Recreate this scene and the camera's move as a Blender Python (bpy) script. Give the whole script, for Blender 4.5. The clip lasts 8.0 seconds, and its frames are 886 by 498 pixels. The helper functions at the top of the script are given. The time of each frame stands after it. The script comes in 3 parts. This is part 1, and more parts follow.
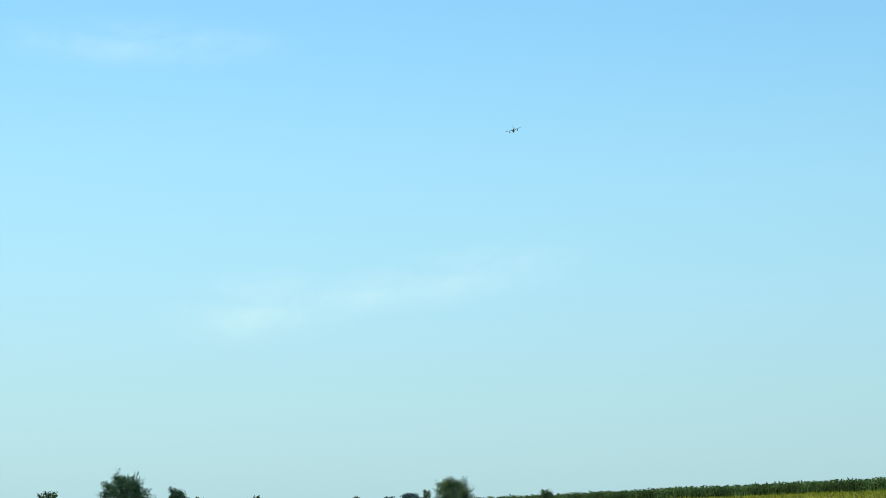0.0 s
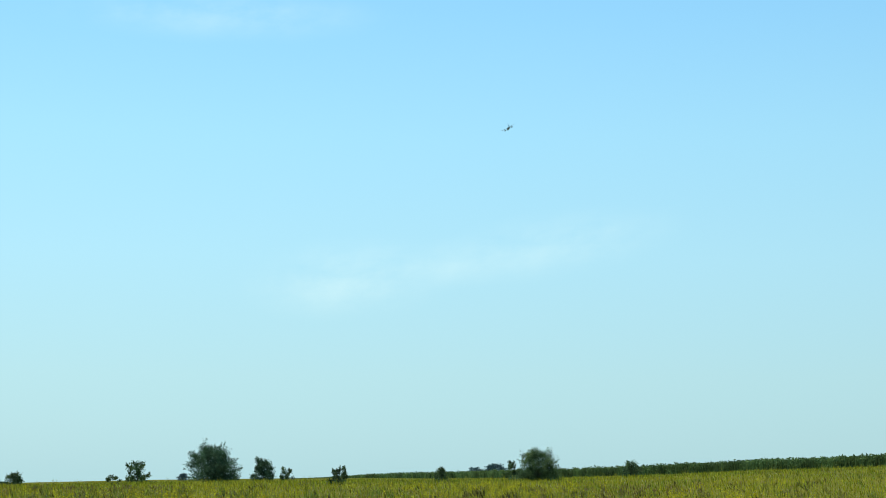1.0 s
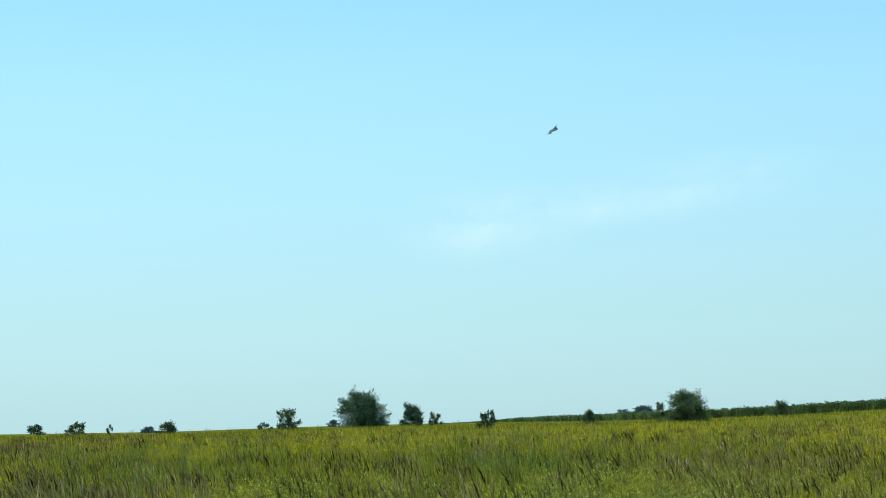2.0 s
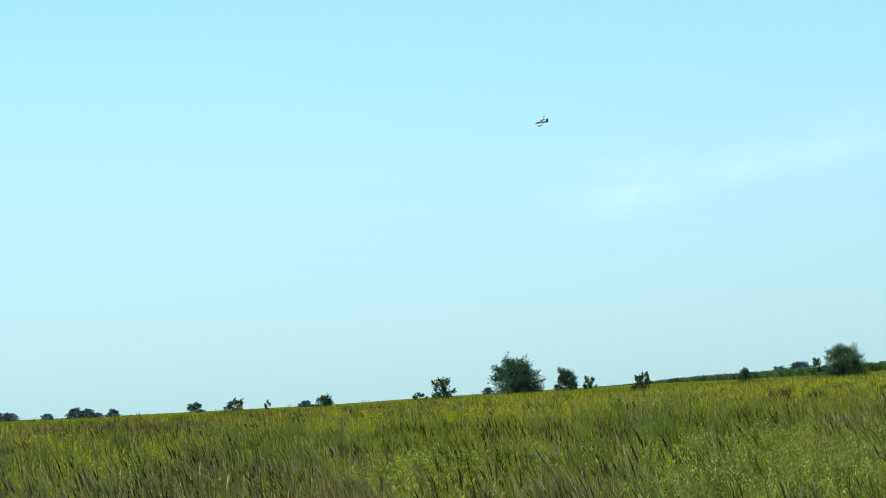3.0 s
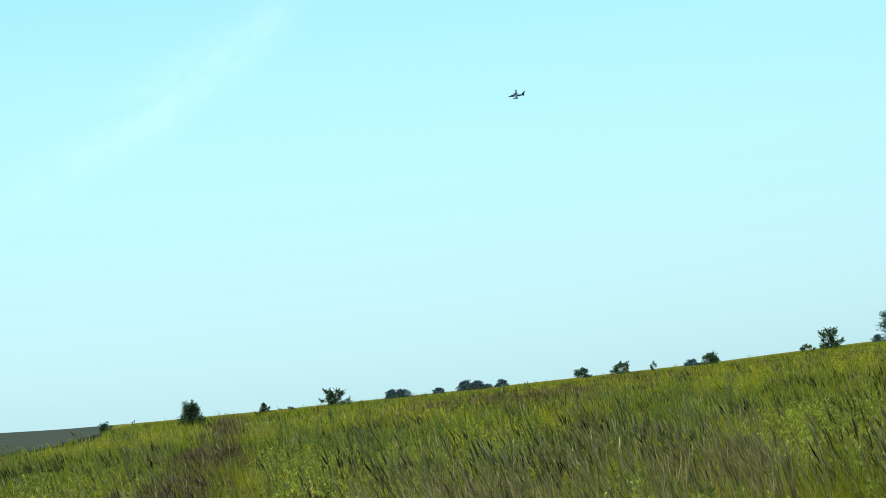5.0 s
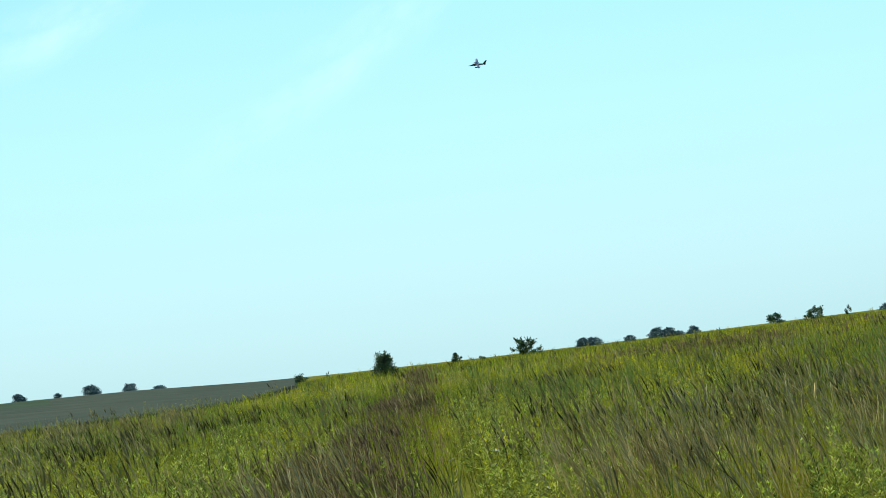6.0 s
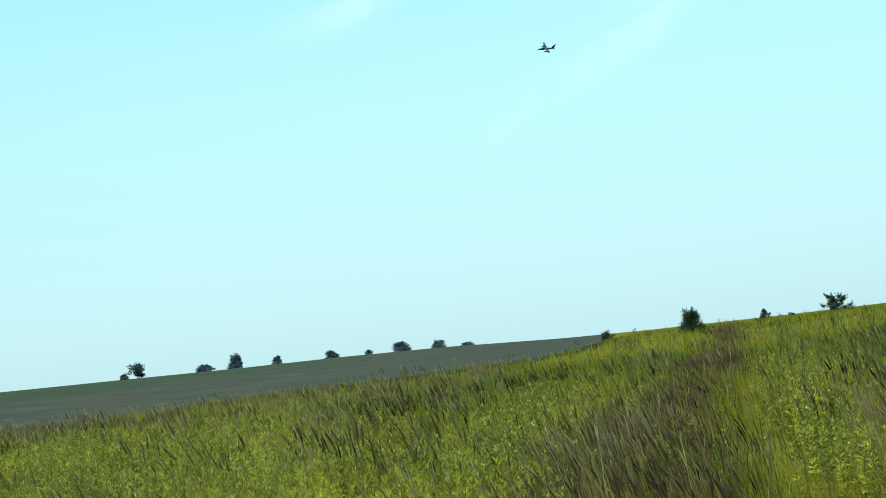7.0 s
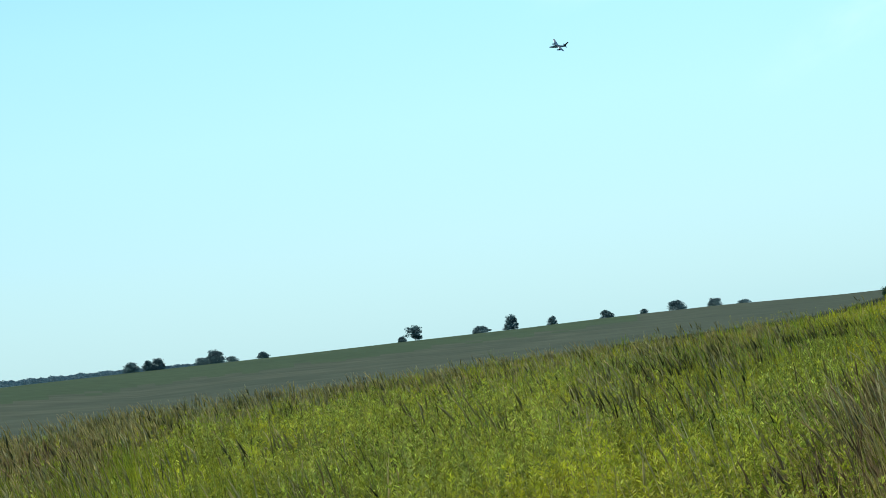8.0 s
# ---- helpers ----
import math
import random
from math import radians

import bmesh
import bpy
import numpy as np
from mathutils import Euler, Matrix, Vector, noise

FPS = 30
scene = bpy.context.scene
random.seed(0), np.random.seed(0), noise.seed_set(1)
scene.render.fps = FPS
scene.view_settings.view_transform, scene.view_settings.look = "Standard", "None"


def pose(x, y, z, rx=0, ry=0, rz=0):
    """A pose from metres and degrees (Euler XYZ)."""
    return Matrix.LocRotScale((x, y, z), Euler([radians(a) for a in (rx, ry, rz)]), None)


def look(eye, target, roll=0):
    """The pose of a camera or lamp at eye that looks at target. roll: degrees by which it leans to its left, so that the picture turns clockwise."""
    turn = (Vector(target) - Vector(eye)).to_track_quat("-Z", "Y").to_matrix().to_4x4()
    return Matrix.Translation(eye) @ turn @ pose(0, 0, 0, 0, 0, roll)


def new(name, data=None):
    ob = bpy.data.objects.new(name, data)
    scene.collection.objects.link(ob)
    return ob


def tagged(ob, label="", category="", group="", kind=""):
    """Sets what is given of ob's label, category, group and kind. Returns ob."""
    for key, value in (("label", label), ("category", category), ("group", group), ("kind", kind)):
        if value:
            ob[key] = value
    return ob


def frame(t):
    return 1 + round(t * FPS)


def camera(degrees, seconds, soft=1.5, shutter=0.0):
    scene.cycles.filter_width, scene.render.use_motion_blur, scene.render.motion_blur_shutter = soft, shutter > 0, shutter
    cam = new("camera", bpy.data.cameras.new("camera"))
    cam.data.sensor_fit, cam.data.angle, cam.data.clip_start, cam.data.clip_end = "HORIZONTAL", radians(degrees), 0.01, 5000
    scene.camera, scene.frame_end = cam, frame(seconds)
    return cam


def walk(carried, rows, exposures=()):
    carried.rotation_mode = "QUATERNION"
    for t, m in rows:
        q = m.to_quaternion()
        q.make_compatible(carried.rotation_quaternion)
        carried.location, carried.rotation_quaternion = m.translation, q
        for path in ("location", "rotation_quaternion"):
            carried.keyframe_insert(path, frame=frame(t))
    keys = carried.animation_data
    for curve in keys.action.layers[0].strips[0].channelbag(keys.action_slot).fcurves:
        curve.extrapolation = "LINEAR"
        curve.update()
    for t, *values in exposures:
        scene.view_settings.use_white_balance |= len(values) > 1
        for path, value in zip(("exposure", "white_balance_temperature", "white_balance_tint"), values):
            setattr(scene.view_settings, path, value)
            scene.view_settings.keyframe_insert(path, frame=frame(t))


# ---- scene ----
# ---- camera: a person stands in the meadow and pans after the aircraft ----
EYE = Vector((0.0, 0.0, 1.75))
cam = camera(25.25, 8.0, soft=0.9)
PAN = [  # seconds, bearing to the left of +y, tilt up, lean
    (0.0, -16.624, 7.428, 0.296), (0.5, -15.476, 6.936, 1.110), (1.0, -14.162, 6.572, 0.525),
    (1.5, -12.095, 5.202, 0.731), (1.7, -11.211, 5.224, 0.456), (2.8, -6.676, 4.051, -2.424),
    (3.0, -5.664, 4.087, -2.424), (3.5, -2.785, 3.523, -3.095), (4.0, 0.000, 3.627, -3.305),
    (4.5, 2.896, 3.733, -4.446), (4.7, 3.813, 3.829, -4.977), (5.8, 9.624, 3.101, -7.180),
    (6.0, 10.859, 2.925, -6.751), (6.5, 15.775, 3.290, -6.807), (7.0, 19.794, 2.726, -6.827),
    (7.5, 23.696, 3.290, -6.782), (8.0, 27.786, 2.579, -7.655)]


def bearing(az, el=0.0):
    a, e = radians(az), radians(el)
    return Vector((-math.sin(a) * math.cos(e), math.cos(a) * math.cos(e), math.sin(e)))


walk(cam, [(t, look(EYE, EYE + 100 * bearing(az, el), lean)) for t, az, el, lean in PAN],
     exposures=[(0.0, 0.0), (1.5, 0.05), (3.5, 0.15), (4.5, 0.2), (6.0, 0.25), (8.0, 0.24)])

# ---- sky and sun: hazy summer sky with thin veils of cloud ----
SUN_AZ, SUN_EL = 60.0, 63.0
world = bpy.data.worlds.new("sky")
scene.world = world
world.use_nodes = True
wn, wl = world.node_tree.nodes, world.node_tree.links
wn.clear()
sky = wn.new("ShaderNodeTexSky")
sky.sky_type, sky.sun_disc = "NISHITA", False
sky.sun_elevation, sky.sun_rotation = radians(SUN_EL), radians(-SUN_AZ)
sky.air_density, sky.dust_density, sky.ozone_density = 1.0, 0.5, 1.5
coord = wn.new("ShaderNodeTexCoord")


def sky_node(kind, **values):
    node = wn.new(kind)
    for key, value in values.items():
        node.inputs[key.replace("_", " ")].default_value = value
    return node


def sky_mix(fac, a, b):
    m = wn.new("ShaderNodeMix")
    m.data_type = "RGBA"
    for socket, value in (("Factor", fac), ("A", a), ("B", b)):
        if isinstance(value, (float, tuple)):
            m.inputs[socket].default_value = value
        else:
            wl.new(value, m.inputs[socket])
    return m.outputs["Result"]


split = wn.new("ShaderNodeSeparateXYZ")
wl.new(coord.outputs["Generated"], split.inputs[0])
rise = wn.new("ShaderNodeValToRGB")       # haze: pale at the horizon, bluer above
ends = rise.color_ramp.elements
ends[0].position, ends[0].color = 0.0, (0.44, 0.75, 0.82, 1)
ends[1].position, ends[1].color = 1.0, (0.07, 0.17, 0.36, 1)
for where, tone in ((0.05, (0.47, 0.81, 0.89, 1)), (0.11, (0.46, 0.86, 1.02, 1)), (0.17, (0.41, 0.85, 1.09, 1)), (0.23, (0.33, 0.77, 1.12, 1)), (0.30, (0.26, 0.66, 1.06, 1)), (0.46, (0.14, 0.33, 0.60, 1))):
    e = ends.new(where)
    e.color = tone
wl.new(split.outputs["Z"], rise.inputs[0])
haze = wn.new("ShaderNodeVectorMath")
haze.operation = "SCALE"
brightest = wn.new("ShaderNodeVectorMath")
brightest.operation = "DOT_PRODUCT"
brightest.inputs[1].default_value = bearing(8.0)
wl.new(coord.outputs["Generated"], brightest.inputs[0])
gain = sky_node("ShaderNodeMapRange", From_Min=0.6, From_Max=1.0, To_Min=7.4, To_Max=9.25)
wl.new(brightest.outputs["Value"], gain.inputs[0])
wl.new(gain.outputs[0], haze.inputs["Scale"])
wl.new(rise.outputs[0], haze.inputs[0])
body_sky = sky_mix(0.84, sky.outputs[0], haze.outputs[0])


def cloud(az, el, tilt, long, high, strength):
    """A faint soft cloud round one direction of the sky."""
    d = bearing(az, el)
    turn = Euler((0, radians(tilt), radians(az))).to_matrix().inverted()
    where = wn.new("ShaderNodeVectorMath")
    where.operation = "SUBTRACT"
    where.inputs[1].default_value = d
    wl.new(coord.outputs["Generated"], where.inputs[0])
    rolled = wn.new("ShaderNodeMapping")
    rolled.inputs["Rotation"].default_value = turn.to_euler()
    wl.new(where.outputs[0], rolled.inputs[0])
    puff = sky_node("ShaderNodeTexNoise", Scale=1.0, Detail=5.0, Roughness=0.55)
    grain = sky_node("ShaderNodeMapping", Scale=(24.0, 24.0, 50.0))
    wl.new(rolled.outputs[0], grain.inputs[0]), wl.new(grain.outputs[0], puff.inputs["Vector"])
    flat = sky_node("ShaderNodeMapping", Scale=(1 / long, 1.0, 1 / high))
    wl.new(rolled.outputs[0], flat.inputs[0])
    size = wn.new("ShaderNodeVectorMath")
    size.operation = "LENGTH"
    wl.new(flat.outputs[0], size.inputs[0])
    near_it = sky_node("ShaderNodeMapRange", From_Min=1.0, From_Max=0.0, To_Min=0.0, To_Max=strength)
    near_it.interpolation_type = "SMOOTHSTEP"
    wl.new(size.outputs["Value"], near_it.inputs[0])
    thick = sky_node("ShaderNodeMapRange", From_Min=0.35, From_Max=0.68)
    wl.new(puff.outputs[0], thick.inputs[0])
    both = wn.new("ShaderNodeMath")
    both.operation = "MULTIPLY"
    wl.new(near_it.outputs[0], both.inputs[0]), wl.new(thick.outputs[0], both.inputs[1])
    return both.outputs[0]


for spec in ((-11.4, 5.7, -5, 0.065, 0.024, 0.40), (-17.2, 6.7, -9, 0.080, 0.020, 0.30), (-14.6, 6.2, -4, 0.035, 0.016, 0.28),
             (-7.5, 13.2, 0, 0.10, 0.016, 0.30), (12.8, 8.9, -30, 0.13, 0.022, 0.30), (21.2, 10.4, -21, 0.07, 0.020, 0.40)):
    body_sky = sky_mix(cloud(*spec), body_sky, (7.2, 9.3, 9.1, 1.0))
back = sky_node("ShaderNodeBackground", Strength=0.11)
out = wn.new("ShaderNodeOutputWorld")
wl.new(body_sky, back.inputs["Color"])
wl.new(back.outputs[0], out.inputs["Surface"])
sun = new("sun", bpy.data.lights.new("sun", "SUN"))
sun.data.energy, sun.data.angle, sun.data.color = 5.0, radians(0.53), (1.0, 0.95, 0.86)
sun.matrix_world = look((0, 0, 60), Vector((0, 0, 60)) - bearing(SUN_AZ, SUN_EL))


# ---- materials ----
def mix_rgb(nodes, links, fac, a, b):
    m = nodes.new("ShaderNodeMix")
    m.data_type = "RGBA"
    for socket, value in (("Factor", fac), ("A", a), ("B", b)):
        if isinstance(value, (int, float)):
            m.inputs[socket].default_value = value
        elif isinstance(value, tuple):
            m.inputs[socket].default_value = (*value, 1)
        else:
            links.new(value, m.inputs[socket])
    return m.outputs["Result"]


def fade(nodes, links, value, low, high):
    m = nodes.new("ShaderNodeMapRange")
    m.inputs["From Min"].default_value, m.inputs["From Max"].default_value = low, high
    links.new(value, m.inputs["Value"])
    return m.outputs[0]


def noise_at(nodes, links, scale, detail=4.0):
    c = nodes.new("ShaderNodeTexCoord")
    n = nodes.new("ShaderNodeTexNoise")
    n.inputs["Scale"].default_value, n.inputs["Detail"].default_value = scale, detail
    links.new(c.outputs["Object"], n.inputs["Vector"])
    return n.outputs[0]


def leafy(name, dark, light, other, patch=0.25, glow=0.35, rough=0.6, dry=(0.45, 0.62), third=None, mottle=2.2):
    """Leaves and blades: each its own shade, in larger patches, letting some light through."""
    m = bpy.data.materials.new(name)
    m.use_nodes = True
    n, k = m.node_tree.nodes, m.node_tree.links
    n.clear()
    geo = n.new("ShaderNodeNewGeometry")
    own = mix_rgb(n, k, geo.outputs["Random Per Island"], dark, light)
    big = fade(n, k, noise_at(n, k, patch), *dry)
    colour = mix_rgb(n, k, big, own, other)
    if third:
        colour = mix_rgb(n, k, fade(n, k, noise_at(n, k, patch * 2.3, 3.0), 0.52, 0.70), colour, third)
    for scale, low, high in ((9.0, 0.75, 1.15), (mottle, 0.58, 1.38)):      # from leaf to leaf, and from plant to plant
        shade = mix_rgb(n, k, fade(n, k, noise_at(n, k, scale), 0.36, 0.64), (low, low, low), (high, high, high))
        times = n.new("ShaderNodeMix")
        times.data_type, times.blend_type = "RGBA", "MULTIPLY"
        times.inputs["Factor"].default_value = 1.0
        k.new(colour, times.inputs["A"]), k.new(shade, times.inputs["B"])
        colour = times.outputs["Result"]
    face = n.new("ShaderNodeBsdfPrincipled")
    face.inputs["Roughness"].default_value = rough
    face.inputs["Specular IOR Level"].default_value = 0.08
    through_leaf = n.new("ShaderNodeBsdfTranslucent")
    both, end = n.new("ShaderNodeMixShader"), n.new("ShaderNodeOutputMaterial")
    both.inputs[0].default_value = glow
    k.new(colour, face.inputs["Base Color"]), k.new(colour, through_leaf.inputs["Color"])
    k.new(face.outputs[0], both.inputs[1]), k.new(through_leaf.outputs[0], both.inputs[2])
    k.new(both.outputs[0], end.inputs["Surface"])
    return m


def surface(name, a, b, coarse=0.05, fine=2.0, rough=0.95, metal=0.0, bump=0.3, spec=0.03):
    """A solid surface with two scales of variation and fine relief."""
    m = bpy.data.materials.new(name)
    m.use_nodes = True
    n, k = m.node_tree.nodes, m.node_tree.links
    p = n["Principled BSDF"]
    wide = fade(n, k, noise_at(n, k, coarse), 0.35, 0.65)
    grain = fade(n, k, noise_at(n, k, fine, 8.0), 0.3, 0.7)
    base = mix_rgb(n, k, wide, a, b)
    shade = mix_rgb(n, k, grain, (0.75, 0.75, 0.75), (1.1, 1.1, 1.1))
    times = n.new("ShaderNodeMix")
    times.data_type, times.blend_type = "RGBA", "MULTIPLY"
    times.inputs["Factor"].default_value = 1.0
    k.new(base, times.inputs["A"]), k.new(shade, times.inputs["B"])
    k.new(times.outputs["Result"], p.inputs["Base Color"])
    p.inputs["Roughness"].default_value, p.inputs["Metallic"].default_value = rough, metal
    p.inputs["Specular IOR Level"].default_value = spec
    if bump:
        relief = n.new("ShaderNodeBump")
        relief.inputs["Strength"].default_value = bump
        k.new(grain, relief.inputs["Height"]), k.new(relief.outputs[0], p.inputs["Normal"])
    return m


M_SOIL = surface("meadow_soil", (0.09, 0.10, 0.010), (0.14, 0.14, 0.014), 0.03, 1.5)
M_FALLOW = surface("fallow_field", (0.036, 0.050, 0.034), (0.050, 0.063, 0.042), 0.03, 0.12, bump=0.0)
M_CROP = surface("green_crop", (0.028, 0.050, 0.026), (0.040, 0.064, 0.032), 0.01, 0.3)
M_GRASS = leafy("grass_blades", (0.055, 0.09, 0.009), (0.45, 0.51, 0.045), (0.55, 0.49, 0.025), 0.10, 0.30, third=(0.32, 0.27, 0.06), mottle=1.1)
M_SEED = leafy("seed_grass", (0.022, 0.021, 0.008), (0.42, 0.36, 0.11), (0.60, 0.50, 0.22), 0.45, 0.38, dry=(0.50, 0.64))
M_STEM = leafy("stems", (0.08, 0.085, 0.014), (0.30, 0.29, 0.06), (0.42, 0.35, 0.12), 0.3, 0.35)
M_WEED = leafy("weed_leaves", (0.036, 0.070, 0.010), (0.52, 0.61, 0.10), (0.43, 0.44, 0.034), 0.25, 0.34, third=(0.30, 0.34, 0.085))
M_SEDGE = leafy("sedge_leaves", (0.035, 0.068, 0.012), (0.32, 0.40, 0.085), (0.18, 0.26, 0.055), 0.3, 0.35)
M_YELLOW = leafy("yellow_weeds", (0.34, 0.34, 0.012), (0.72, 0.60, 0.02), (0.50, 0.50, 0.03), 0.4, 0.35)
M_STALK = leafy("old_stalks", (0.058, 0.066, 0.042), (0.110, 0.110, 0.070), (0.080, 0.085, 0.054), 0.03, 0.45)
M_UMBEL = leafy("white_petals", (0.42, 0.42, 0.32), (0.62, 0.60, 0.48), (0.52, 0.50, 0.38), 3.0, 0.3)
M_GREY = leafy("grey_plumes", (0.12, 0.10, 0.042), (0.78, 0.67, 0.35), (0.48, 0.43, 0.17), 0.6, 0.42)
M_DRY = leafy("dry_grass", (0.38, 0.27, 0.09), (0.70, 0.55, 0.24), (0.50, 0.39, 0.12), 0.5, 0.3)
M_PLUME = leafy("russet_grass", (0.12, 0.070, 0.033), (0.44, 0.29, 0.155), (0.25, 0.19, 0.06), 0.8, 0.28)
M_TREE = leafy("tree_leaves", (0.026, 0.068, 0.044), (0.092, 0.18, 0.098), (0.065, 0.13, 0.068), 0.4, 0.38, mottle=0.9)
M_BUSH = leafy("bush_leaves", (0.036, 0.080, 0.040), (0.115, 0.19, 0.085), (0.12, 0.18, 0.065), 0.5, 0.35, mottle=0.9)
# aerial haze over the skyline trees is mixed into this bluer leaf colour
M_FAR = leafy("haze_tinted_leaves", (0.060, 0.130, 0.145), (0.115, 0.195, 0.20), (0.10, 0.17, 0.175), 0.05, 0.4, mottle=0.3)
# woods on the horizon: the blue of distance haze is painted into the leaves
M_WOODS = leafy("haze_blue_wood_leaves", (0.050, 0.118, 0.155), (0.095, 0.175, 0.21), (0.08, 0.15, 0.185), 0.01, 0.4, mottle=0.3)
M_CORN = leafy("corn_leaves", (0.065, 0.125, 0.040), (0.14, 0.22, 0.078), (0.115, 0.185, 0.062), 0.02, 0.38, mottle=0.12)
M_BARK = surface("bark", (0.07, 0.055, 0.04), (0.12, 0.10, 0.075), 1.0, 9.0)
M_PAINT = surface("grey_paint", (0.085, 0.145, 0.19), (0.10, 0.165, 0.21), 0.4, 6.0, 0.4, 0.0, 0.02, 0.5)
M_WINGTOP = surface("pale_wing_paint", (0.30, 0.345, 0.38), (0.35, 0.39, 0.43), 0.4, 6.0, 0.30, 0.65, 0.0, 0.6)
M_DARK = surface("dark_paint", (0.03, 0.05, 0.07), (0.04, 0.06, 0.08), 0.6, 6.0, 0.5, 0.0, 0.02, 0.4)
M_STEEL = surface("burnt_steel", (0.12, 0.11, 0.10), (0.2, 0.18, 0.17), 2.0, 9.0, 0.35, 0.9, 0.05)
M_GLASS = surface("canopy_glass", (0.015, 0.02, 0.025), (0.02, 0.026, 0.03), 1.0, 5.0, 0.06, 0.0, 0.0, 0.8)

# ---- the lie of the land ----
H_AZ = [-60, -32, -29, -24.7, -22.9, -20.5, -17.5, -14, -12, -9, -6, -2, 4, 10, 14, 16.7, 20, 23, 26, 29, 33, 37, 41, 60]
H_EL = [0.75, 0.70, 0.58, 0.39, 0.32, 0.18, 0.06, -0.01, -0.02, -0.09, -0.15, -0.27, -0.32, -0.33, -0.30, -0.25,
        -0.10, -0.03, 0.00, 0.06, 0.13, 0.22, 0.30, 0.35]
E_AZ = [14, 16, 18, 22, 26, 30, 33, 37, 41, 60]      # where the meadow drops away on its west side
E_EL = [-0.45, -0.55, -0.66, -0.72, -0.82, -0.95, -1.05, -1.10, -1.40, -1.60]


def smooth(a, b, x):
    s = np.clip((x - a) / (b - a), 0, 1)
    return s * s * (3 - 2 * s)


def land(x, y):
    """Height of the ground, for arrays of places."""
    x, y = np.asarray(x, float), np.asarray(y, float)
    r = np.maximum(np.hypot(x, y), 0.01)
    az = np.degrees(np.arctan2(-x, y))
    eh = np.tan(np.radians(np.interp(az, H_AZ, H_EL)))
    ripple = 0.05 * np.sin(x * 0.31 + 1.0) * np.sin(y * 0.27) + 0.10 * np.sin(x * 0.071) * np.cos(y * 0.055 + 2)
    far = EYE.z + r * eh - 0.55
    main = smooth(30, 280, r) * far + ripple * smooth(4, 12, r) * (1 - smooth(90, 200, r))
    edge = np.tan(np.radians(np.interp(az, E_AZ, E_EL)))
    brow = -0.95 / edge
    dip = EYE.z + r * np.minimum(edge - 0.004 + (eh - edge + 0.004) * smooth(1.8, 12.0, r / brow) ** 0.8, eh)
    fall = smooth(1.0, 1.9, r / brow)
    west = (1 - fall) * (ripple * smooth(4, 12, r)) + fall * np.minimum(dip, EYE.z + r * eh)
    w = smooth(14.0, 17.5, az) * (1 - smooth(70, 100, az))
    return (1 - w) * main + w * west


def at(az, r, lift=0.0):
    d = bearing(az)
    return Vector((d.x * r, d.y * r, float(land(d.x * r, d.y * r)) + lift))


def np_mesh(name, verts, faces, materials, index=None, flat=False):
    """A mesh from arrays: faces is an (n, 4) or (n, 3) array."""
    me = bpy.data.meshes.new(name)
    verts, faces = np.asarray(verts, np.float32).reshape(-1, 3), np.asarray(faces, np.int32)
    count, corners = faces.shape
    me.vertices.add(len(verts)), me.loops.add(count * corners), me.polygons.add(count)
    me.vertices.foreach_set("co", verts.ravel())
    me.loops.foreach_set("vertex_index", faces.ravel())
    me.polygons.foreach_set("loop_start", np.arange(0, count * corners, corners, dtype=np.int32))
    for m in materials:
        me.materials.append(m)
    if index is not None:
        me.polygons.foreach_set("material_index", np.asarray(index, np.int32))
    me.update(calc_edges=True)
    me.polygons.foreach_set("use_smooth", np.full(count, not flat))
    return me


def build_ground():
    azs = np.concatenate([np.arange(-45, 60, 0.5), np.arange(60, 315, 5)])
    rs = np.concatenate([[0.02], np.geomspace(1, 4600, 215)])
    a, r = np.meshgrid(np.radians(azs), rs)
    x, y = -np.sin(a) * r, np.cos(a) * r
    z = land(x, y)
    x[0], y[0], z[0] = 0.37, -0.29, 0.0
    verts = np.stack([x, y, z], -1).reshape(-1, 3)
    nr, na = a.shape
    i, j = np.meshgrid(np.arange(nr - 1), np.arange(na), indexing="ij")
    j2 = (j + 1) % na
    quads = np.stack([i * na + j, (i + 1) * na + j, (i + 1) * na + j2, i * na + j2], -1).reshape(-1, 4)
    az, rad = np.degrees(a[:-1]).ravel(), r[:-1].ravel()
    edge = np.interp(az, E_AZ, E_EL)
    brow = -0.95 / np.tan(np.radians(edge))
    el = np.degrees(np.arctan2(z[:-1].ravel() - EYE.z, rad))
    west = (az > 15.2) & (az < 100) & (rad > brow * 1.45)
    index = np.where(west, np.where((el > -0.24 + np.random.default_rng(3).normal(0, 0.035, len(el))) & (az > 22), 2, 1), 0)
    ground = new("ground", np_mesh("ground", verts, quads, [M_SOIL, M_FALLOW, M_CROP], index))
    return tagged(ground, "rolling ground with meadow soil, grey fallow field and green strip", "ground", kind="structure")


build_ground()

# ---- meadow plants ----
rng = np.random.default_rng(7)
TRACK_AZ, TRACK_R = [13.2, 12.7, 12.1, 11.8, 11.65], [14, 26, 55, 120, 300]


def patch(x, y, s, k):
    """A smooth patchwork from 0 to 1 over the field."""
    v = (np.sin(x * 1.0 / s + k) + np.sin(y * 1.13 / s + 2.1 * k) + np.sin((x + y) * 0.71 / s + 3.3 * k)
         + np.sin((x - 0.6 * y) * 1.7 / s + 1.7 * k))
    return 0.5 + 0.125 * v


